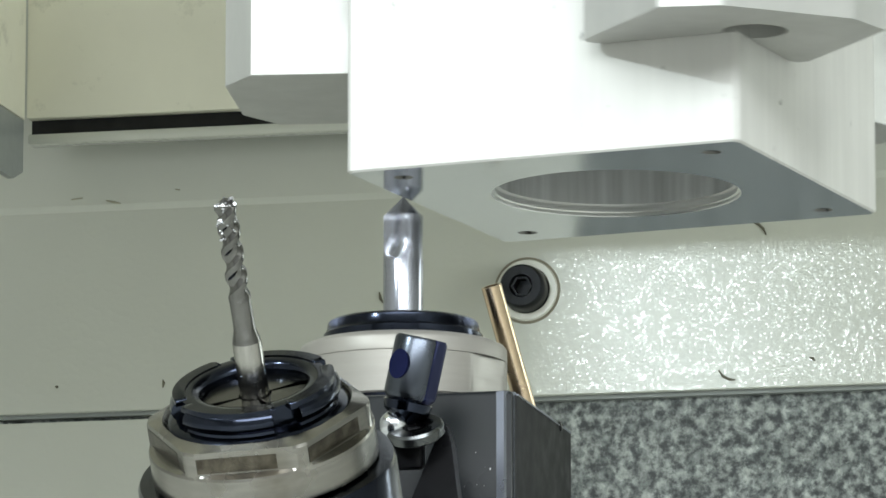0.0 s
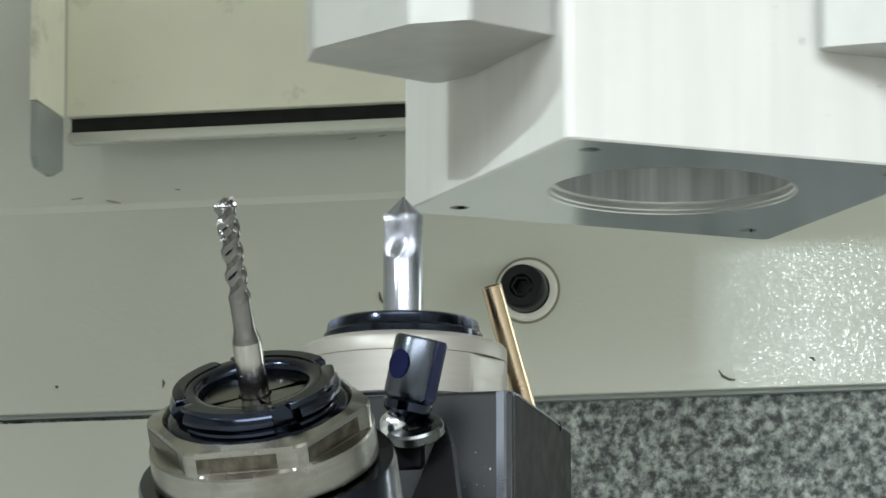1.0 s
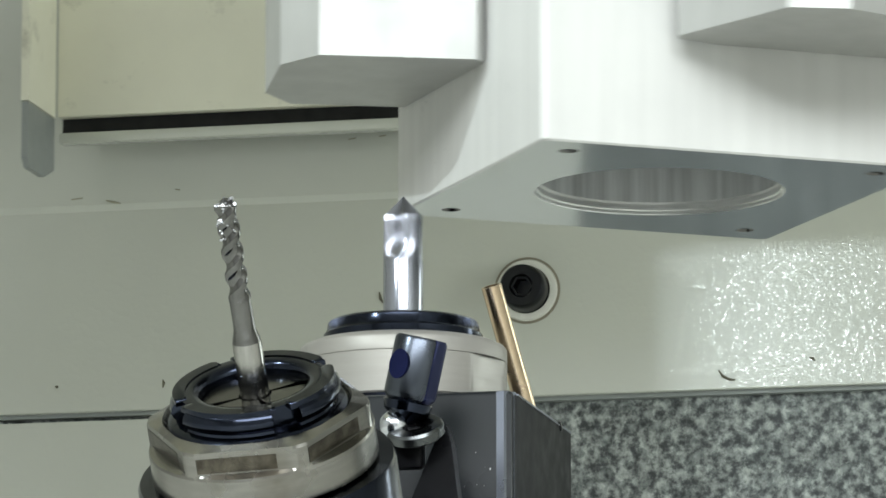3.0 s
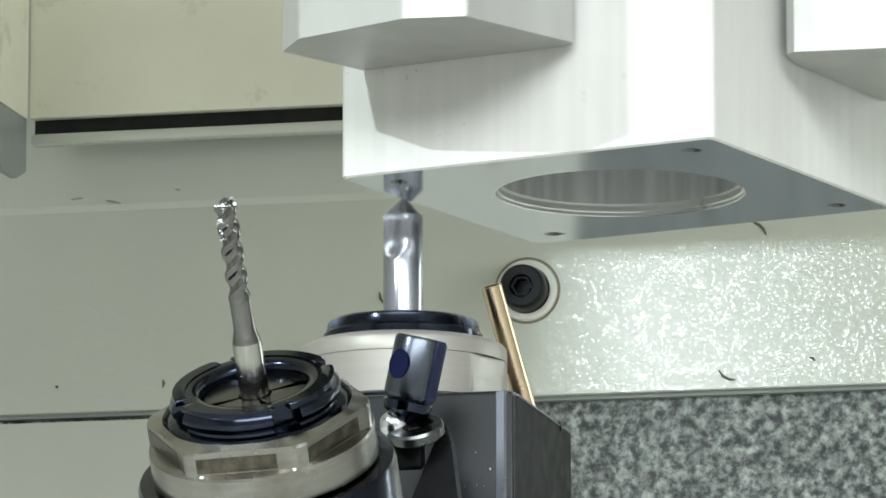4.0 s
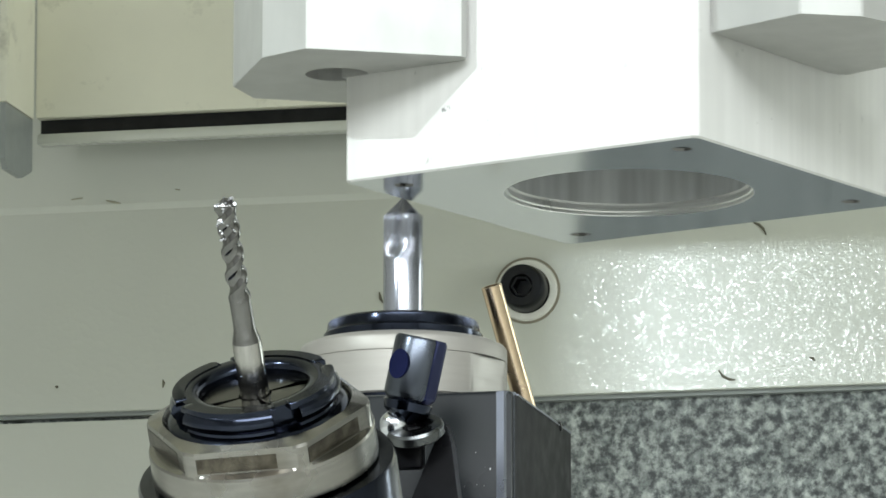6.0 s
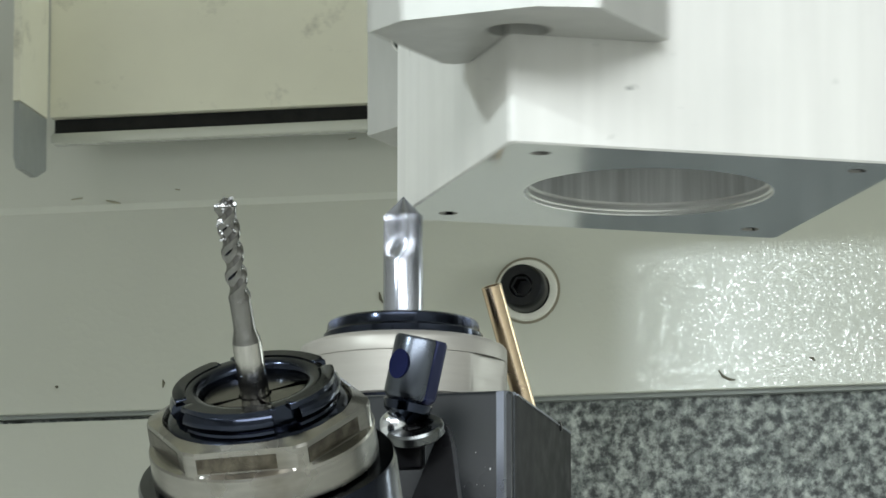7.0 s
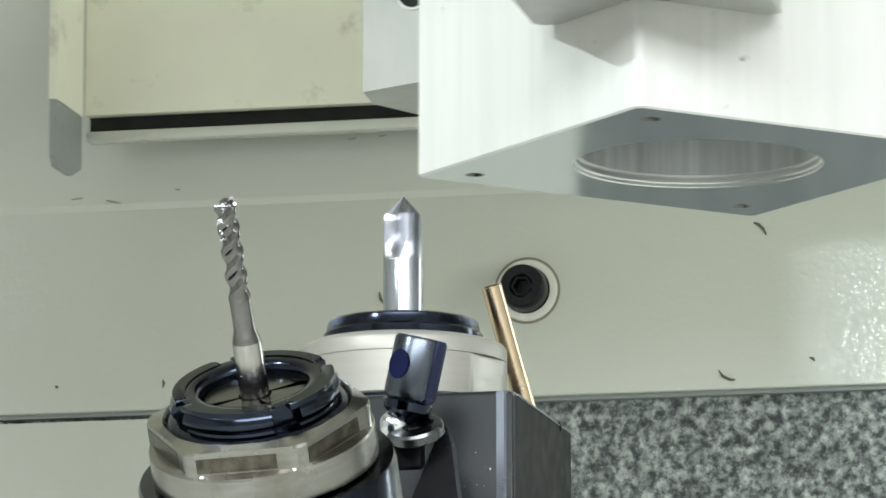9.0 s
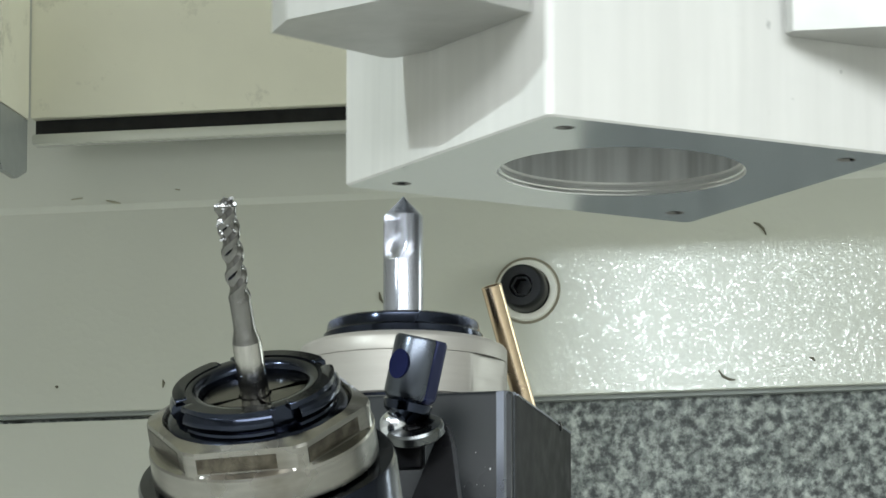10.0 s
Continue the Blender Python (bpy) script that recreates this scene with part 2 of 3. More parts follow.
def lower_sheet():
    bm = bmesh.new()
    outline = [(-1.6, 1.1), (-0.060, 1.1), (-0.0855, 1.4420), (-0.0960, 1.4848), (-1.6, 1.4848)]
    front = [bm.verts.new((x, WALL_Y + 0.002, z)) for x, z in outline]
    back = [bm.verts.new((x, WALL_Y + 0.0076, z)) for x, z in outline]
    n = len(outline)
    bm.faces.new(front)
    bm.faces.new(back[::-1])
    for k in range(n):
        bm.faces.new((front[k], front[(k + 1) % n], back[(k + 1) % n], back[k]))
    structure("wall_lower_sheet", bm, WALL_PAINT, "cream painted lower sheet-metal panel beside the granite")


lower_sheet()
structure("bed", new_box((-1.0, -0.45, 0.0), (1.0, 0.60, 1.25), 0.006), BED_PAINT, "pale machine bed that carries the spindles")


# strip coloured as the shaded underside of the wall sheet
structure("trim_seal", new_box((-1.6, WALL_Y + 0.0034, 1.4868), (1.8, WALL_Y + 0.0078, 1.4886)), SHADE_GREY, "grey strip over the granite for the shade under the wall sheet")


def wall_screw():
    m = pose(-0.0985, WALL_Y - 0.0002, 1.5337, 90, 0, 0)
    s = empty("socket_screw", m)
    part("washer", revolve([(0.0098, 0.0), (0.0131, 0.0), (0.0133, 0.0006), (0.0128, 0.0016), (0.0102, 0.0016), (0.0098, 0.0004)], 64, closed=True), WASHER_WHITE, s, "cream seat ring")
    part("rim", revolve([(0.0133, 0.0), (0.0143, 0.0), (0.0142, 0.0005), (0.0134, 0.0007)], 64, closed=True), SEAT_DIRT, s, "dirty joint round the seat")
    part("head", revolve([(0.0097, 0.0005), (0.0097, 0.0080), (0.0092, 0.0118), (0.0085, 0.0126), (0.0050, 0.0126), (0.0046, 0.0116), (0.0046, 0.0050)], 64), BOLT_BLACK, s, "black oxide cap head")
    bm = revolve([(0.0046, 0.0052), (0.0046, 0.0112), (0.0036, 0.0112), (0.0036, 0.0056)], 6, closed=True)
    part("hex_socket", bm, BOLT_BLACK, s)
    tagged(s, "black cap screw in a cream seat ring on the painted wall", "screw")


wall_screw()


def swarf(points, radius, label, material=DIRT):
    pts = [Vector(p) for p in points]
    ob = mesh_object("swarf_chip", tube(pts, lambda k: radius * (0.35 + math.sin(math.pi * min(max(k, 0.08), 0.92))), 6), material, None, 40)
    tagged(ob, label, "chip", "chips stuck to the wall")


def wall_chips():
    y = WALL_Y - 0.0004
    lab = "dark curled metal chip stuck to the cream wall"
    chips = [
        [(-0.0165, 1.4965), (-0.0148, 1.4940), (-0.0120, 1.4925), (-0.0095, 1.4922)],
        [(0.0220, 1.5005), (0.0235, 1.5000), (0.0242, 1.4990)],
        [(-0.0010, 1.5588), (0.0010, 1.5580), (0.0030, 1.5560), (0.0042, 1.5535)],
        [(-0.2580, 1.5012), (-0.2576, 1.4998), (-0.2580, 1.4978)],
        [(-0.1628, 1.5355), (-0.1622, 1.5325), (-0.1608, 1.5305)],
        [(-0.3060, 1.5000), (-0.3052, 1.4998), (-0.3046, 1.4999)],
    ]
    for c in chips:
        swarf([(x, y, z) for x, z in c], 0.00052, lab)
    for c in ([(-0.2835, 1.5800), (-0.2800, 1.5791), (-0.2770, 1.5785)], [(-0.2525, 1.5835), (-0.2505, 1.5832)], [(-0.2990, 1.5810), (-0.2940, 1.5815)],
              [(-0.1755, 1.6015), (-0.1722, 1.6020)], [(-0.1620, 1.6022), (-0.1590, 1.6026)]):
        swarf([(x, WALL_Y - 0.0022 - 0.090 * max(0.0, z - 1.5785), z) for x, z in c], 0.00050, "faint brown smear of dried swarf on the wall", FAINT_DIRT)


wall_chips()


# ---- slide behind the work, which travels sideways with it ----
def slide():
    """Built round the work axis: x = 0 is the axis of the chuck."""
    s = empty("slide_cover", pose(0.07, 0, 0))
    part("panel", new_box((-0.3763, 0.600, 1.6095), (0.42, 0.606, 1.95), 0.0008), PANEL_PAINT, s, "yellowed cream sheet panel")
    # black strip paints the dark of the open gap behind panel and lip
    part("gap_backing", new_box((-0.3763, 0.6085, 1.6000), (0.42, 0.612, 1.62)), SHADOW_GAP, s, "black strip standing for the shade in the gap")
    part("lip", new_box((-0.3755, 0.600, 1.5982), (0.42, 0.608, 1.6027), 0.0008), WALL_PAINT, s, "pale lower edge of the cover")
    bm = bmesh.new()
    outline = [(0.5595, 1.6090), (0.5995, 1.6090), (0.5995, 1.95), (0.5595, 1.95)]
    lo = [bm.verts.new((-0.3800, y, z)) for y, z in outline]
    hi = [bm.verts.new((-0.3768, y, z)) for y, z in outline]
    bm.faces.new(lo)
    bm.faces.new(hi[::-1])
    for k in range(4):
        bm.faces.new((lo[k], lo[(k + 1) % 4], hi[(k + 1) % 4], hi[k]))
    part("flange", bm, PANEL_PAINT, s, "cream side flange with a worn edge")
    # foot of the flange, its shade put into a grey colour
    bm = bmesh.new()
    outline = [(0.5600, 1.6086), (0.5990, 1.6086), (0.5990, 1.5862), (0.5850, 1.5808), (0.5640, 1.5808), (0.5600, 1.5850)]
    lo = [bm.verts.new((-0.3797, y, z)) for y, z in outline]
    hi = [bm.verts.new((-0.3771, y, z)) for y, z in outline]
    bm.faces.new(lo)
    bm.faces.new(hi[::-1])
    for k in range(6):
        bm.faces.new((lo[k], lo[(k + 1) % 6], hi[(k + 1) % 6], hi[k]))
    part("flange_foot", bm, SHADE_GREY, s, "lower end of the flange, coloured grey for its shade")
    part("column", new_box((-0.09, 0.02, 1.8205), (0.09, 0.20, 2.44), 0.004), PANEL_PAINT, s, "cream column over the head")
    # unseen box added over the chuck; its lower edge shades the upper wall
    part("head", new_box((-0.42, -0.150, 1.6627), (0.42, 0.100, 1.820), 0.002), PANEL_PAINT, s, "unseen cream beam over the chuck, added to shade the upper wall")
    # unseen plate and web added to block the lamp; the shadow follows the slide
    part("light_shield", new_box((-0.47, -0.209, 1.60), (-0.2972, -0.200, 1.90), 0.001), PANEL_PAINT, s, "unseen plate added to shade the left of the wall from the lamp")
    part("light_shield_web", new_box((-0.43, -0.2002, 1.70), (-0.36, -0.1498, 1.80), 0.0), PANEL_PAINT, s)
    tagged(s, "yellowed cream sliding machine cover with a dark gap along its foot", "cover")
    return s


SLIDE = slide()

# ---- the work: square block in a three-jaw chuck ----
HALF = 0.0637
BORE = 0.0388
TALL = 0.082
BORE_DEEP = 0.060


def square_ring(half, cut):
    """Points of a square outline with cut corners."""
    return [(half, -half + cut), (half, half - cut), (half - cut, half), (-half + cut, half), (-half, half - cut), (-half, -half + cut), (-half + cut, -half), (half - cut, -half)]


def block():
    b = empty("machined_block", pose(0.07, 0, 1.448))
    cut = 0.0016
    # body: outer skin down to the small break of the lower edge
    bm = bmesh.new()
    o = square_ring(HALF, cut)
    e = 0.0006
    inner = square_ring(HALF - e, cut)
    low = [bm.verts.new((x, y, 0.0)) for x, y in inner]
    mid = [bm.verts.new((x, y, e)) for x, y in o]
    top = [bm.verts.new((x, y, TALL)) for x, y in o]
    for a, c in ((low, mid), (mid, top)):
        for k in range(8):
            bm.faces.new((a[k], a[(k + 1) % 8], c[(k + 1) % 8], c[k]))
    bm.faces.new(top)
    part("body", bm, MILLED, b, "brushed milled aluminium sides", smooth=0)
    # underside with the bore and four screw holes cut through it
    bm = bmesh.new()
    e0 = [bm.verts.new((x, y, 0.0)) for x, y in inner]
    edges = [bm.edges.new((e0[k], e0[(k + 1) % 8])) for k in range(8)]

    def circle(cx, cy, r, n):
        vs = [bm.verts.new((cx + r * math.cos(2 * math.pi * k / n), cy + r * math.sin(2 * math.pi * k / n), 0.0)) for k in range(n)]
        return [bm.edges.new((vs[k], vs[(k + 1) % n])) for k in range(n)]

    edges += circle(0, 0, BORE, 96)
    holes = [(sx * 0.0503, sy * 0.0503) for sx in (-1, 1) for sy in (-1, 1)]
    for cx, cy in holes:
        edges += circle(cx, cy, 0.0031, 20)
    bmesh.ops.triangle_fill(bm, use_beauty=True, use_dissolve=False, edges=edges)
    part("underside", bm, LAPPED, b, "polished mirror-like underside", smooth=0)
    prof = [(BORE, 0.0), (BORE - 0.0003, 0.0003), (BORE - 0.0003, 0.0012), (BORE - 0.0010, 0.0015), (BORE - 0.0010, 0.0023), (BORE - 0.0006, 0.0025), (BORE - 0.0006, 0.0033),
            (BORE - 0.0016, 0.0038)]
    bm = bmesh.new()
    rings = [[bm.verts.new((r * math.cos(2 * math.pi * k / 96), r * math.sin(2 * math.pi * k / 96), z)) for k in range(96)] for r, z in prof]
    for a, c in zip(rings, rings[1:]):
        for k in range(96):
            bm.faces.new((a[k], a[(k + 1) % 96], c[(k + 1) % 96], c[k]))
    part("bore_rim", bm, TURNED, b, "bright stepped rim of the bore")
    bm = bmesh.new()
    prof = [(BORE - 0.0016, 0.0038), (BORE - 0.0016, BORE_DEEP)]
    rings = [[bm.verts.new((r * math.cos(2 * math.pi * k / 96), r * math.sin(2 * math.pi * k / 96), z)) for k in range(96)] for r, z in prof]
    for k in range(96):
        bm.faces.new((rings[0][k], rings[0][(k + 1) % 96], rings[1][(k + 1) % 96], rings[1][k]))
    bm.faces.new(rings[1])
    part("bore", bm, BORED, b, "finely turned bore wall")
    for cx, cy in holes:
        bm = bmesh.new()
        rings = [[bm.verts.new((cx + r * math.cos(2 * math.pi * k / 20), cy + r * math.sin(2 * math.pi * k / 20), z)) for k in range(20)] for r, z in ((0.0031, 0.0), (0.0024, 0.0008), (0.0023, 0.014))]
        for a, c in zip(rings, rings[1:]):
            for k in range(20):
                bm.faces.new((a[k], a[(k + 1) % 20], c[(k + 1) % 20], c[k]))
        bm.faces.new(rings[2])
        part("screw_hole", bm, DRILL_STEEL, b, "countersunk tapped hole")
    tagged(b, "square bright aluminium block with a large stepped bore, held in jaws", "block")
    return b


BLOCK = block()

JAW_LOW = 0.0330
JAW_TOP = 0.100
JAW_ANGLES = (197.7, 77.7, 317.7)


# each jaw's reach to either side of its radius
JAW_REACH = ((0.0440, 0.0325), (0.0405, 0.0335), (0.0410, 0.0348))


def jaw_outline(angle, back, fore):
    """Plan of a jaw in the block's space: long way tangential, outer corners cut."""
    a = radians(angle)
    r = [(0.0585, 0.0027 - back), (0.0612, -back), (0.1105, -back), (0.1205, 0.016 - back), (0.1205, fore - 0.016), (0.1105, fore), (0.0622, fore), (0.0600, fore - 0.0022)]
    return [(x * math.cos(a) - y * math.sin(a), x * math.sin(a) + y * math.cos(a)) for x, y in r]


def chuck():
    c = empty("three_jaw_chuck", pose(0.07, 0, 1.448))
    part("body", revolve([(0.062, JAW_TOP + 0.0005), (0.124, JAW_TOP + 0.0005), (0.126, JAW_TOP + 0.003), (0.126, JAW_TOP + 0.060), (0.080, JAW_TOP + 0.066), (0.080, 0.32), (0.05, 0.32)], 72), BOLT_BLACK, c, "dark steel chuck body and spindle nose")
    off = HALF + 0.0004
    for i, angle in enumerate(JAW_ANGLES):
        a = radians(angle)
        plan = jaw_outline(angle, *JAW_REACH[i])
        outline, inside = [], lambda q: abs(q[0]) < off and abs(q[1]) < off
        # follow the plan, leave out what the block fills, and turn at the block's corner
        for p, q in zip(plan, plan[1:] + plan[:1]):
            n = 400
            for k in range(n):
                u = (p[0] + (q[0] - p[0]) * k / n, p[1] + (q[1] - p[1]) * k / n)
                w = (p[0] + (q[0] - p[0]) * (k + 1) / n, p[1] + (q[1] - p[1]) * (k + 1) / n)
                if k == 0 and not inside(u):
                    outline.append(u)
                if inside(u) != inside(w):
                    outline.append(w if inside(u) else u)
                    if i == 2 and inside(w):
                        outline.append((off, -off))
        bm = bmesh.new()
        low = [bm.verts.new((x, y, JAW_LOW)) for x, y in outline]
        top = [bm.verts.new((x, y, JAW_TOP)) for x, y in outline]
        n = len(outline)
        for k in range(n):
            bm.faces.new((low[k], low[(k + 1) % n], top[(k + 1) % n], top[k]))
        bm.faces.new(top)
        edges = [e for e in bm.edges if all(abs(v.co.z - JAW_LOW) < 1e-7 for v in e.verts)]
        if i == 2:
            cx, cy = 0.0930 * math.cos(a), 0.0930 * math.sin(a)
            ring = [bm.verts.new((cx + 0.0098 * math.cos(2 * math.pi * k / 40), cy + 0.0098 * math.sin(2 * math.pi * k / 40), JAW_LOW)) for k in range(40)]
            deep = [bm.verts.new((v.co.x, v.co.y, JAW_LOW + 0.012)) for v in ring]
            for k in range(40):
                bm.faces.new((ring[k], ring[(k + 1) % 40], deep[(k + 1) % 40], deep[k]))
            bm.faces.new(deep)
            edges += [bm.edges.get((ring[k], ring[(k + 1) % 40])) for k in range(40)]
        bmesh.ops.triangle_fill(bm, use_beauty=True, use_dissolve=False, edges=edges)
        jaw = part("jaw", bm, JAW_METAL, c, "matt aluminium clamping jaw", smooth=0)
        # cross hole in the flank, its shade a dark disc, and the screw pocket below
        tang = Vector((-math.sin(a), math.cos(a), 0))
        rad = Vector((math.cos(a), math.sin(a), 0))
        if i == 2:
            continue
        bm = revolve([(0.0072, -0.0004), (0.0080, -0.0004), (0.0082, 0.0004), (0.0074, 0.0004)], 40, closed=True)
        bmesh.ops.transform(bm, matrix=frame_of(rad * 0.0885 + tang * (JAW_REACH[i][1] + 0.0001) + Vector((0, 0, JAW_LOW + 0.0318)), tang, (0, 0, 1)), verts=bm.verts)
        part("hole_rim", bm, TURNED, jaw, "bright rim of a cross hole")
        bm = revolve([(0.0073, -0.0003), (0.0073, 0.0002)], 40)
        bmesh.ops.transform(bm, matrix=frame_of(rad * 0.0885 + tang * (JAW_REACH[i][1] + 0.0001) + Vector((0, 0, JAW_LOW + 0.0318)), tang, (0, 0, 1)), verts=bm.verts)
        part("cross_hole_disc", bm, HOLDER_STEEL, jaw, "dark disc for the shade in the cross hole")
    tagged(c, "matt aluminium three-jaw chuck gripping the block from above", "chuck")
    return c


CHUCK = chuck()


# ---- upright spindle with its point tool ----
def holder():
    h = empty("spindle_housing", pose(0, 0, 1.25))
    part("body", new_box((-0.043, -0.040, 0.0), (0.0435, 0.0435, 0.1312), 0.0016), HOLDER_STEEL, h, "dark oiled steel housing")
    # upright chamfer in a brighter steel that stands in for its highlight
    strip = [(0.0386, -0.0380), (0.0386, -0.0404), (0.0410, -0.0406), (0.0438, -0.0378), (0.0438, -0.0362)]
    part("edge_strip", prism(bmesh.new(), strip, 0.0, 0.1308), BRIGHT_EDGE, h, "upright chamfer coloured bright for its highlight")
    # thin sheet added to paint the right side as dark as its shade
    part("side_shade", new_box((0.0432, -0.0380, 0.002), (0.0444, 0.0430, 0.1300), 0.0005), SIDE_BLACK, h, "thin black sheet for the shade on the housing's right side")
    part("top_edge", new_box((0.0436, -0.0370, 0.1297), (0.0446, 0.0425, 0.1303)), BRIGHT_EDGE, h, "thin bright top edge")
    rng = random.Random(11)
    bm = bmesh.new()
    for i in range(7):
        made = bmesh.ops.create_icosphere(bm, subdivisions=1, radius=rng.uniform(0.00012, 0.00028))["verts"]
        shift = Vector((rng.uniform(0.026, 0.037), -0.0401, 0.102 + 0.012 * rng.random() ** 2.0))
        long = rng.uniform(0.8, 2.0)
        for v in made:
            v.co = Vector((v.co.x, v.co.y * 0.5, v.co.z * long)) + shift
    part("stuck_chips", bm, CHIP_METAL, h, "tiny bright chips and drops stuck to the housing", smooth=20)
    part("bearing_ring", revolve([(0.0315, 0.1308), (0.0335, 0.1308), (0.0335, 0.1330), (0.0315, 0.1330)], 64, closed=True), BLACK_STEEL, h, "thin dark seal ring")
    # fixed cap below the turning nut, with two wrench flats
    def flats(a, r, i):
        k = (a - radians(-20) + math.pi / 2) % math.pi - math.pi / 2
        return min(r, 0.0309 / math.cos(k)) if abs(k) < 0.45 else r

    part("cap", revolve([(0.0280, 0.1332), (0.0318, 0.1332), (0.0324, 0.0006 + 0.1332), (0.0324, 0.0132 + 0.1332), (0.0323, 0.0133 + 0.1332), (0.0280, 0.0133 + 0.1332)], 192, radius_of=flats), WHITE_NUT, h, "satin pale steel cap with wrench flats", smooth=25)
    bm = revolve([(0.0017, 0.0), (0.0017, 0.0012), (0.0012, 0.0016)], 20)
    bmesh.ops.transform(bm, matrix=frame_of((0.0433, 0.0265, 0.1296), (1, 0, 0.2), (0, 0, 1)), verts=bm.verts)
    part("bolt", bm, BOLT_BLACK, h, "small black bolt")
    tagged(h, "dark oiled steel spindle housing standing on the bed", "housing")


holder()


# turn of the spindle at each thirtieth of a second: it stops for a moment at 8.5 s and runs up again
SLOW = {250: 60.0, 251: 35.0, 252: 18.0, 253: 8.0, 254: 3.0, 255: 0.0, 256: 0.0, 257: 0.0, 258: 0.0, 259: 40.0, 260: 70.0}
SPIN = [0.0]
for k in range(1, 301):
    SPIN.append(SPIN[-1] + SLOW.get(k, 88.0))
FLUTE_TURN = radians(-20.0 - SPIN[255])


def point_tool():
    s = empty("chamfer_spindle", pose(0, 0, 1.3832))
    prof = [(0.0280, 0.0134), (0.0323, 0.0134), (0.0324, 0.0135), (0.0324, 0.0176), (0.0317, 0.0186), (0.0290, 0.0198), (0.0252, 0.0203), (0.020, 0.0203)]

    def scooped(a, r, i):
        k = (a * 5 / (2 * math.pi) + 0.3) % 1.0
        return r - 0.0011 * math.sin(math.pi * k / 0.12) if 4 <= i <= 5 and k < 0.12 else r

    part("nut", revolve(prof, 160, radius_of=scooped), WHITE_NUT, s, "satin pale steel clamping nut with small scoops")
    prof = [(0.0200, 0.0203), (0.0247, 0.0203), (0.0249, 0.0210), (0.0249, 0.0226), (0.0243, 0.0232), (0.0240, 0.0238), (0.0236, 0.0262), (0.0228, 0.0270), (0.0180, 0.0272), (0.0170, 0.0255), (0.0062, 0.0250)]

    def castle(a, r, i):
        k = (a * 6 / (2 * math.pi)) % 1.0
        return min(r, 0.0212) if 5 <= i <= 7 and k < 0.30 else r

    part("collet_ring", revolve(prof, 192, radius_of=castle), BLACK_STEEL, s, "oily black notched collet ring")
    # shank with three straight flutes that run out, and a pointed tip
    bm = bmesh.new()
    n, rows = 120, []
    heights = [0.0240, 0.0460, 0.0466, 0.0472, 0.0480, 0.0490, 0.0502, 0.0516, 0.0534, 0.0560, 0.0585, 0.0606, 0.0615, 0.0625, 0.0635, 0.0648, 0.0660, 0.0668]
    for z in heights:
        ring = []
        full = 0.0063 if z <= 0.0606 else max(0.00025, 0.0063 - (z - 0.0606) * 1.0)
        depth = 0.0 if z < 0.0462 else min(1.0, (z - 0.0462) / 0.0065) ** 0.7
        for k in range(n):
            a = 2 * math.pi * k / n
            # flute: a steep cutting wall on one side, a round back on the other
            u = ((a - FLUTE_TURN) / (2 * math.pi / 3) + 0.5) % 1.0
            groove = 0.0
            if 0.22 < u < 0.80:
                v = (u - 0.22) / 0.58
                groove = math.sin(math.pi * v ** 0.55) ** 0.8
            r = full * (1.0 - 0.46 * depth * groove)
            ring.append(bm.verts.new((r * math.cos(a), r * math.sin(a), z)))
        rows.append(ring)
    for a, b in zip(rows, rows[1:]):
        for k in range(n):
            bm.faces.new((a[k], a[(k + 1) % n], b[(k + 1) % n], b[k]))
    bm.faces.new(rows[0])
    bm.faces.new(rows[-1])
    part("cutter", bm, CARBIDE, s, "ground carbide chamfer cutter with a pointed tip", smooth=28)
    tagged(s, "spinning carbide chamfer cutter in a pale steel collet nut", "spindle")
    return s


SPINDLE = point_tool()


def brass_tube():
    t = empty("brass_tube", Matrix.Identity(4))
    a, b = Vector((0.0305, 0.0500, 1.3815)), Vector((0.0208, 0.0330, 1.4265))
    m = frame_of(a, b - a, (1, 0, 0))
    length = (b - a).length + 0.0
    bm = revolve([(0.0026, length - 0.012), (0.0026, length), (0.0033, length), (0.0033, 0.0), (0.0021, 0.0)], 32)
    bmesh.ops.transform(bm, matrix=m, verts=bm.verts)
    part("pipe", bm, BRASS, t, "bright brass pipe with an open end")
    # black plug just inside the end paints the shade in the pipe
    bm = revolve([(0.0025, length - 0.010), (0.0025, length - 0.0015)], 24)
    bmesh.ops.transform(bm, matrix=m, verts=bm.verts)
    part("opening_plug", bm, BOLT_BLACK, t, "black plug for the shade in the pipe's mouth")
    bm = new_box((0.022, 0.0402, 1.374), (0.036, 0.056, 1.3830), 0.001)
    part("clamp", bm, HOLDER_STEEL, t, "dark clamp on the housing")
    tagged(t, "bright brass coolant pipe behind the collet nut", "pipe")


brass_tube()


# ---- leaning drill spindle ----
DRILL_AXIS = Vector((-0.0174, -0.5258, 0.8504))
DRILL_FACE = Vector((-0.0032, -0.1700, 1.3647))


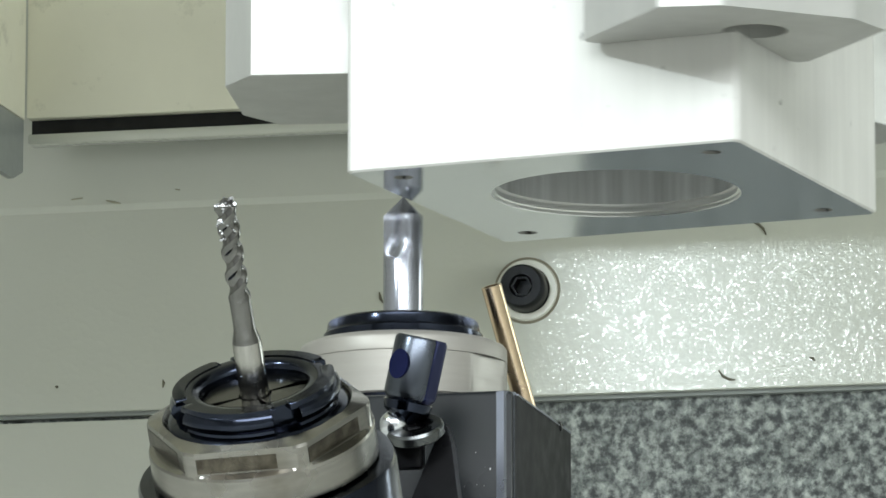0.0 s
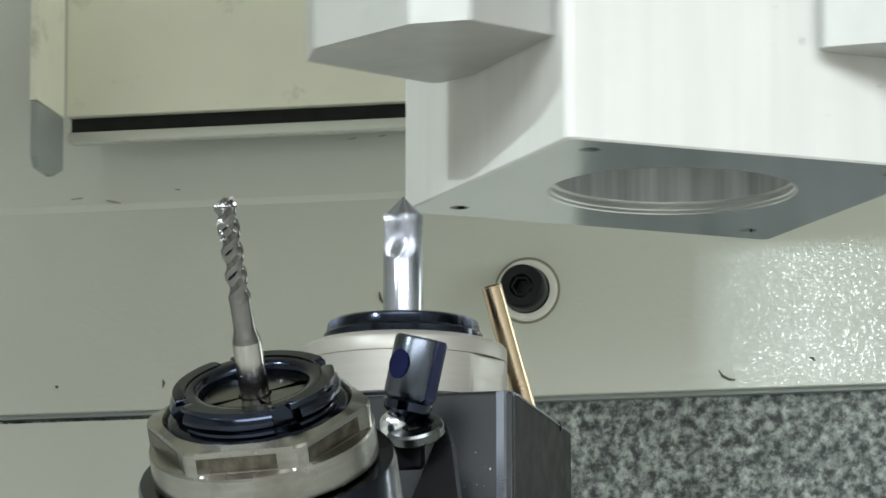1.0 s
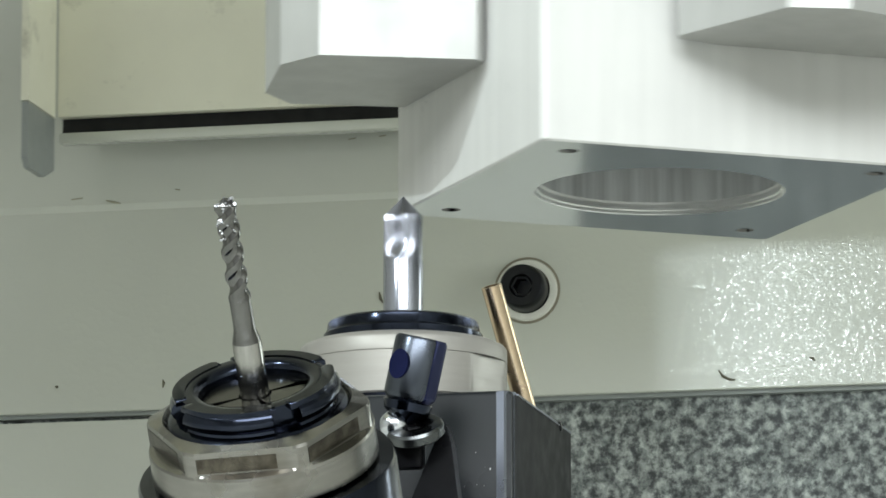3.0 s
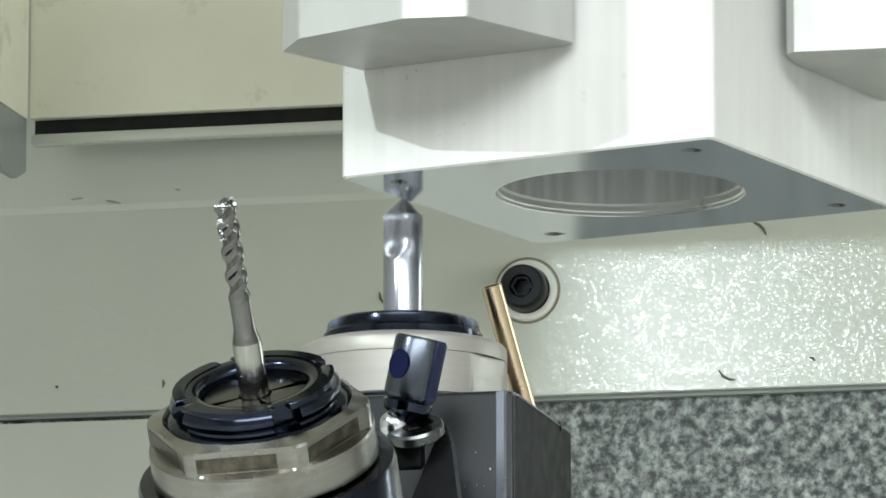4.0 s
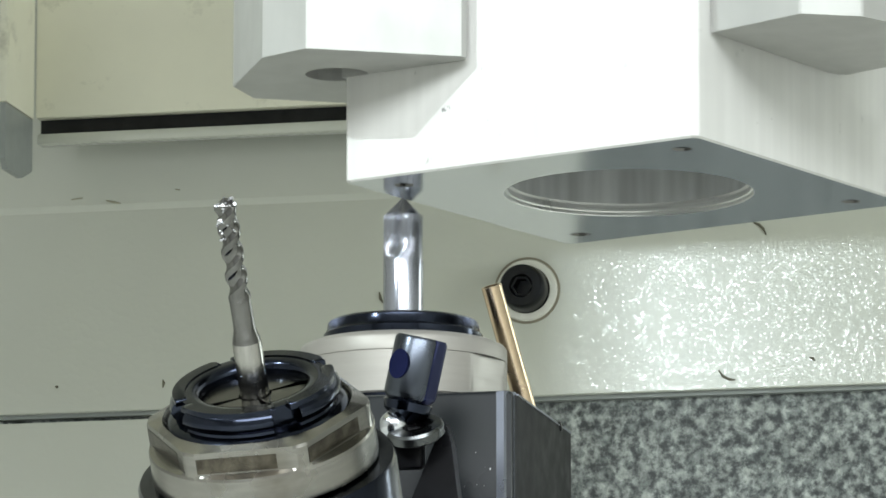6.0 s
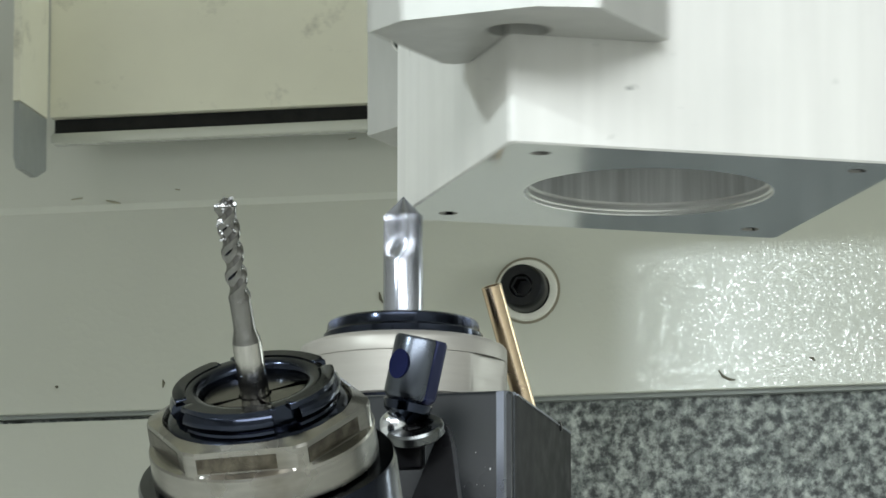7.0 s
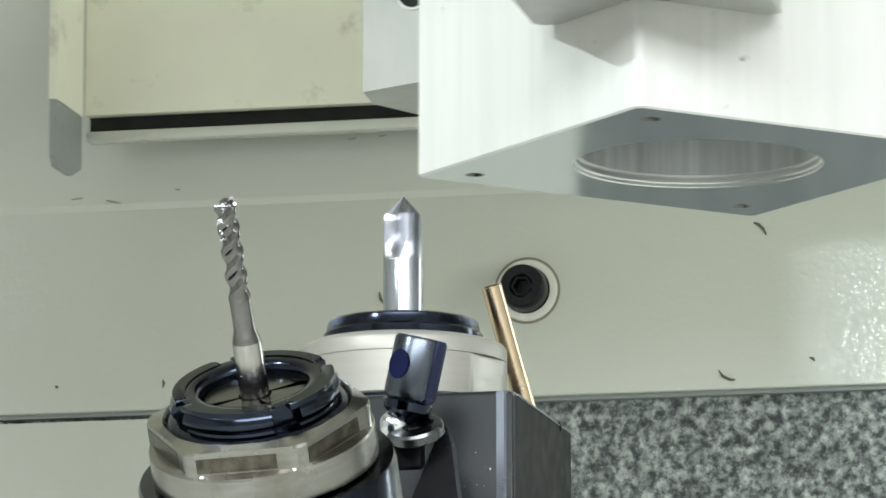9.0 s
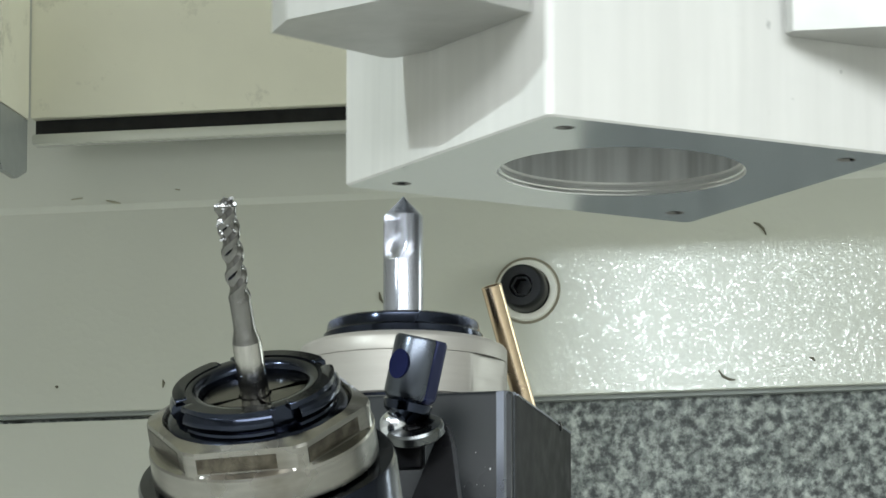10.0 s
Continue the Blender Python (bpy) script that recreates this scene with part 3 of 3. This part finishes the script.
def drill_unit():
    d = empty("drill_spindle", frame_of(DRILL_FACE, DRILL_AXIS, (0.2213, -0.9585, 0.0)))
    # hexagonal nut with turned corners on a round skirt
    prof = [(0.0240, -0.0095), (0.0262, -0.0090), (0.0272, -0.0074), (0.0318, -0.0086), (0.0322, -0.0094), (0.0322, -0.0152), (0.0322, -0.0158), (0.0325, -0.0166), (0.0325, -0.0250), (0.0319, -0.0256), (0.0280, -0.0256)]
    turn = radians(-11.0)

    def hexagon(a, r, i):
        if 2 <= i <= 5:
            k = (a - turn + math.pi / 6) % (math.pi / 3) - math.pi / 6
            return min(r, 0.0287 / math.cos(k) if i >= 3 else 0.0268 / math.cos(k))
        return r

    part("nut", revolve(prof, 240, radius_of=hexagon), NUT_STEEL, d, "worn hexagonal steel nut with oil stains", smooth=16)
    for k in range(6):
        bm = new_box((0.0282, -0.0140, -0.0148), (0.02882, 0.0090, -0.0104))
        bmesh.ops.transform(bm, matrix=Matrix.Rotation(turn + k * math.pi / 3, 4, "Z"), verts=bm.verts)
        part("wrench_flat", bm, STAINED_FLAT, d, "dark oil-stained wrench flat" if k == 0 else "")
    prof = [(0.0152, -0.0130), (0.0152, -0.0022), (0.0157, -0.0009), (0.0168, -0.0002), (0.0186, 0.0), (0.0212, -0.0002), (0.0230, -0.0010), (0.0242, -0.0024), (0.0246, -0.0040), (0.0240, -0.0054), (0.0232, -0.0062), (0.0234, -0.0070), (0.0250, -0.0074), (0.0262, -0.0084), (0.0264, -0.0100), (0.0260, -0.0130)]

    def castle(a, r, i):
        k = (a - radians(10) + math.pi * 2) % (math.pi / 2)
        if 5 <= i <= 10 and k < 0.34:
            return min(r, 0.0212)
        return r

    bm = revolve(prof, 192, radius_of=castle, closed=True)
    part("collet_ring", bm, BLACK_STEEL, d, "oily black notched ring", smooth=40)
    # raised lips on the ring, with gaps between them
    for k in range(4):
        bm = bmesh.new()
        arc = [radians(-66 + 90 * k + 5 * j) for j in range(17)]
        outline = [(0.0232 * math.cos(a), 0.0232 * math.sin(a)) for a in arc] + [(0.0196 * math.cos(a), 0.0196 * math.sin(a)) for a in reversed(arc)]
        prism(bm, outline, -0.0016, 0.0003)
        rim = [e for e in bm.edges if all(v.co.z > 0 for v in e.verts)]
        bmesh.ops.bevel(bm, geom=rim, offset=0.0009, segments=3, profile=0.5, affect="EDGES")
        part("ring_lip", bm, BLACK_STEEL, d)
    # segmented collet inside
    for k in range(4):
        a0, a1 = radians(90 * k + 20), radians(90 * k + 98)
        bm = bmesh.new()
        arc = [a0 + (a1 - a0) * j / 8 for j in range(9)]
        outline = [(0.0148 * math.cos(a), 0.0148 * math.sin(a)) for a in arc] + [(0.0048 * math.cos(a), 0.0048 * math.sin(a)) for a in reversed(arc)]
        prism(bm, outline, -0.020, -0.0036)
        part("collet_segment", bm, DRILL_STEEL, d)
    part("body", revolve([(0.030, -0.0258), (0.0365, -0.0262), (0.0372, -0.0275), (0.0372, -0.105), (0.030, -0.120), (0.026, -0.132)], 72), BLACK_STEEL, d, "oily black spindle body")
    # drill: straight shank, cone, then a twisted two-lip point
    shank = bmesh.new()
    revolve([(0.0042, -0.012), (0.0042, 0.0120), (0.0041, 0.0128)], 40, shank)
    part("shank", shank, SHANK_STEEL, d, "smooth bright oily shank")
    part("neck", revolve([(0.0041, 0.0128), (0.0039, 0.0138), (0.0032, 0.0165), (0.0031, 0.0180), (0.0031, 0.0260)], 40), DRILL_STEEL, d, "dark tapered neck")
    bm = bmesh.new()
    n, steps, rings = 40, 110, []
    z0, z1, pitch = 0.0255, 0.0565, 0.0142
    for i in range(steps + 1):
        k = i / steps
        z = z0 + (z1 - z0) * k
        r0 = 0.0032 if z < z1 - 0.0022 else 0.0032 * max(0.06, (z1 - z) / 0.0022)
        fade = min(1.0, k / 0.12)
        turn_here = 2 * math.pi * (z - z0) / pitch
        ring = []
        for j in range(n):
            a = 2 * math.pi * j / n
            c = abs(math.cos(a - turn_here))
            flute = fade * 0.28 * max(0.0, (c - 0.45) / 0.55) ** 0.8
            r = r0 * (1.0 - flute)
            ring.append(bm.verts.new((r * math.cos(a), r * math.sin(a), z)))
        rings.append(ring)
    for a, b in zip(rings, rings[1:]):
        for j in range(n):
            bm.faces.new((a[j], a[(j + 1) % n], b[(j + 1) % n], b[j]))
    bm.faces.new(rings[0])
    bm.faces.new(rings[-1])
    part("twist_flute", bm, DRILL_STEEL, d, "twisted drill flutes", smooth=50)
    # bright chips packed round the point
    rng = random.Random(7)
    bm = bmesh.new()
    for i in range(54):
        k = rng.random()
        z = 0.0556 - 0.0112 * k ** 1.2
        a = rng.uniform(0, 2 * math.pi)
        r = rng.uniform(0.0014, 0.0033)
        made = bmesh.ops.create_icosphere(bm, subdivisions=1, radius=rng.uniform(0.0004, 0.00105))["verts"]
        q = Euler((rng.uniform(0, 6), rng.uniform(0, 6), rng.uniform(0, 6))).to_matrix()
        sx, sy = rng.uniform(0.4, 1.0), rng.uniform(0.6, 1.5)
        for v in made:
            v.co = q @ Vector((v.co.x * sx, v.co.y * sy, v.co.z)) + Vector((r * math.cos(a), r * math.sin(a), z))
    part("packed_chips", bm, CHIP_METAL, d, "shiny aluminium chips packed round the drill point", smooth=20)
    tagged(d, "leaning twist drill with packed chips in an oily hexagonal nut", "spindle")


drill_unit()


# ---- swivelling coolant nozzle before the housing ----
def nozzle():
    z = empty("coolant_nozzle", Matrix.Identity(4))
    low, high = Vector((0.0196, -0.075, 1.3735)), Vector((0.0240, -0.0765, 1.3918))
    axis = high - low
    m = frame_of(low, axis, (-0.45, -0.9, 0.0))
    L = axis.length
    # body with flattened flank
    def flank(a, r, i):
        k = (a - 1.80 + math.pi) % (2 * math.pi) - math.pi
        return min(r, 0.0070 / math.cos(k)) if abs(k) < 0.5 else r

    bm = revolve([(0.0060, -0.0008), (0.0077, 0.0010), (0.0079, 0.0020), (0.0079, L - 0.0010), (0.0073, L)], 72, radius_of=flank)
    # faces of the flat take a darker navy colour
    for face in bm.faces:
        c = face.calc_center_median()
        face.material_index = 1 if 1.33 < math.atan2(c.y, c.x) < 2.27 and c.xy.length > 0.004 else 0
    bmesh.ops.transform(bm, matrix=m, verts=bm.verts)
    part("body", bm, [NOZZLE_STEEL, NAVY_DARK], z, "blue-grey steel nozzle body with one darker navy flat")
    mouth = m @ Vector((0.0078, 0.0, L * 0.52))
    out = (m.to_3x3() @ Vector((1, 0, 0))).normalized()
    # oval disc on the skin, coloured dark as the shade in the mouth
    bm = revolve([(0.0036, -0.001), (0.0036, 0.0003)], 32)
    for v in bm.verts:
        v.co.x *= 1.25
    bmesh.ops.transform(bm, matrix=frame_of(mouth, out, axis), verts=bm.verts)
    part("mouth", bm, NAVY_DARK, z, "dark blue-black disc for the shade in the nozzle mouth")
    bm = revolve([(0.0012, -0.0078), (0.0050, -0.0050), (0.0070, -0.0034), (0.0075, -0.0008), (0.0070, -0.0004)], 48)
    bmesh.ops.transform(bm, matrix=m, verts=bm.verts)
    part("collar", bm, BLACK_STEEL, z, "dark tapered collar")
    bm = bmesh.new()
    bmesh.ops.create_uvsphere(bm, u_segments=32, v_segments=20, radius=0.0046)
    bmesh.ops.translate(bm, verts=bm.verts, vec=(0.0150, -0.0745, 1.3660))
    part("ball", bm, BARE_EDGE, z, "shiny swivel ball")
    lug = frame_of((0.0216, -0.0745, 1.3640), (-0.05, -0.55, 0.83), (1, 0, 0))
    bm = revolve([(0.0034, -0.0016), (0.0034, 0.0016), (0.0040, 0.0020), (0.0080, 0.0020), (0.0086, 0.0012), (0.0086, -0.0012), (0.0078, -0.0018)], 56, closed=True)
    bmesh.ops.transform(bm, matrix=lug, verts=bm.verts)
    part("lug", bm, LUG_STEEL, z, "oily flat lug with a hole")
    # black disc within the hole, painted as its shade
    bm = revolve([(0.0033, -0.0010), (0.0033, 0.0006)], 24)
    bmesh.ops.transform(bm, matrix=lug, verts=bm.verts)
    part("lug_hole_disc", bm, BOLT_BLACK, z, "black disc for the shade in the lug's hole")
    # bracket: folded dark plate from the bed
    bm = bmesh.new()
    outline = [(0.0060, 1.2500), (0.0345, 1.2500), (0.0335, 1.3440), (0.0315, 1.3600), (0.0298, 1.3668), (0.0275, 1.3640), (0.0190, 1.3440)]
    front = [bm.verts.new((x, -0.0700, zz)) for x, zz in outline]
    back = [bm.verts.new((x, -0.0640, zz)) for x, zz in outline]
    bm.faces.new(front)
    bm.faces.new(back[::-1])
    for k in range(len(outline)):
        bm.faces.new((front[k], front[(k + 1) % len(outline)], back[(k + 1) % len(outline)], back[k]))
    part("bracket", bm, BRACKET_STEEL, z, "dark oily bracket plate", smooth=0)
    bm = new_box((0.0140, -0.0745, 1.3530), (0.0235, -0.0690, 1.3660), 0.0015)
    part("seat", bm, BRACKET_STEEL, z)
    tagged(z, "oily blue-grey steel coolant nozzle on a ball and lug", "nozzle")


NOZZLE_STEEL = metal("blue_grey_steel", (0.085, 0.095, 0.115), 0.30, (1, 1, 0.4), 60.0, 0.3, 0.00004)
BRACKET_STEEL = metal("wet_black_bracket", (0.006, 0.006, 0.007), 0.30, (1, 1, 1), 60.0, 0.3, 0.00006, metallic=0.0)
BRACKET_STEEL.node_tree.nodes["Principled BSDF"].inputs["Specular IOR Level"].default_value = 0.10
LUG_STEEL = metal("oily_lug_steel", (0.15, 0.158, 0.16), 0.30, (1, 1, 1), 90.0, 0.3, 0.00006, stain=(0.08, 0.08, 0.085), stain_amount=0.7)
NAVY_DARK = metal("dark_navy_steel", (0.02, 0.025, 0.09), 0.35, (1, 1, 1), 100.0, 0.2, 0.0)
nozzle()


# ---- motion ----
# seconds, place of the work axis along the slide, height of its underside, turn
WORK = [
    (0.0, 0.0680, 1.4480, -10.0), (0.25, 0.0676, 1.4480, 2.8), (0.5, 0.0699, 1.4480, 15.3), (0.75, 0.0755, 1.4480, 26.0), (1.0, 0.0856, 1.4480, 35.8), (1.2, 0.0927, 1.4480, 43.4),
    (1.5, 0.0831, 1.4480, 54.0), (1.7, 0.0765, 1.4480, 61.4), (2.0, 0.0692, 1.4480, 77.4), (2.25, 0.0676, 1.4480, 89.6), (2.5, 0.0690, 1.4480, 101.5), (2.7, 0.0726, 1.4480, 111.4),
    (3.0, 0.0817, 1.4480, 123.4), (3.33, 0.0932, 1.4480, 134.6), (3.55, 0.0848, 1.4480, 143.4), (3.8, 0.0749, 1.4480, 153.6), (4.0, 0.0693, 1.4480, 163.7), (4.25, 0.0676, 1.4480, 176.5),
    (4.5, 0.0682, 1.4480, 188.6), (4.75, 0.0730, 1.4480, 200.8), (5.0, 0.0806, 1.4480, 212.0), (5.3, 0.0915, 1.4480, 222.6), (5.5, 0.0883, 1.4480, 229.4), (5.7, 0.0814, 1.4480, 236.0),
    (6.0, 0.0720, 1.4480, 249.0), (6.3, 0.0680, 1.4480, 264.5), (6.55, 0.0680, 1.4480, 278.5), (6.8, 0.0725, 1.4480, 291.1), (7.0, 0.0782, 1.4480, 298.9), (7.2, 0.0858, 1.4480, 307.2),
    (7.5, 0.0913, 1.4480, 316.8), (7.6, 0.0928, 1.4482, 317.7), (7.7, 0.0942, 1.4490, 318.0), (7.8, 0.0952, 1.4508, 318.0), (7.9, 0.0955, 1.4563, 317.9), (8.0, 0.0955, 1.4564, 317.9),
    (8.6, 0.0955, 1.4564, 317.9), (8.9, 0.0951, 1.4564, 316.5), (9.0, 0.0940, 1.4562, 314.2), (9.1, 0.0775, 1.4562, 313.8), (9.2, 0.0698, 1.4562, 313.6), (9.3, 0.0698, 1.4556, 313.6), (9.4, 0.0698, 1.4486, 313.6),
    (9.5, 0.0698, 1.4499, 313.6), (9.6, 0.0699, 1.4549, 313.6), (9.7, 0.0699, 1.4550, 316.0), (9.8, 0.0697, 1.4550, 349.0), (9.9, 0.0697, 1.4550, 379.0), (9.9334, 0.0697, 1.4550, 391.0), (9.9667, 0.0697, 1.4549, 399.5), (10.0, 0.0697, 1.4549, 402.4),
]


def motions():
    walk(BLOCK, [(t, pose(x, 0, z, 0, 0, turn)) for t, x, z, turn in WORK])
    walk(CHUCK, [(t, pose(x, 0, z, 0, 0, turn)) for t, x, z, turn in WORK])
    walk(SLIDE, [(t, pose(x, 0, 0)) for t, x, z, turn in WORK])
    walk(SPINDLE, [(k / 30, pose(0, 0, 1.3832, 0, 0, turn)) for k, turn in enumerate(SPIN)])


motions()
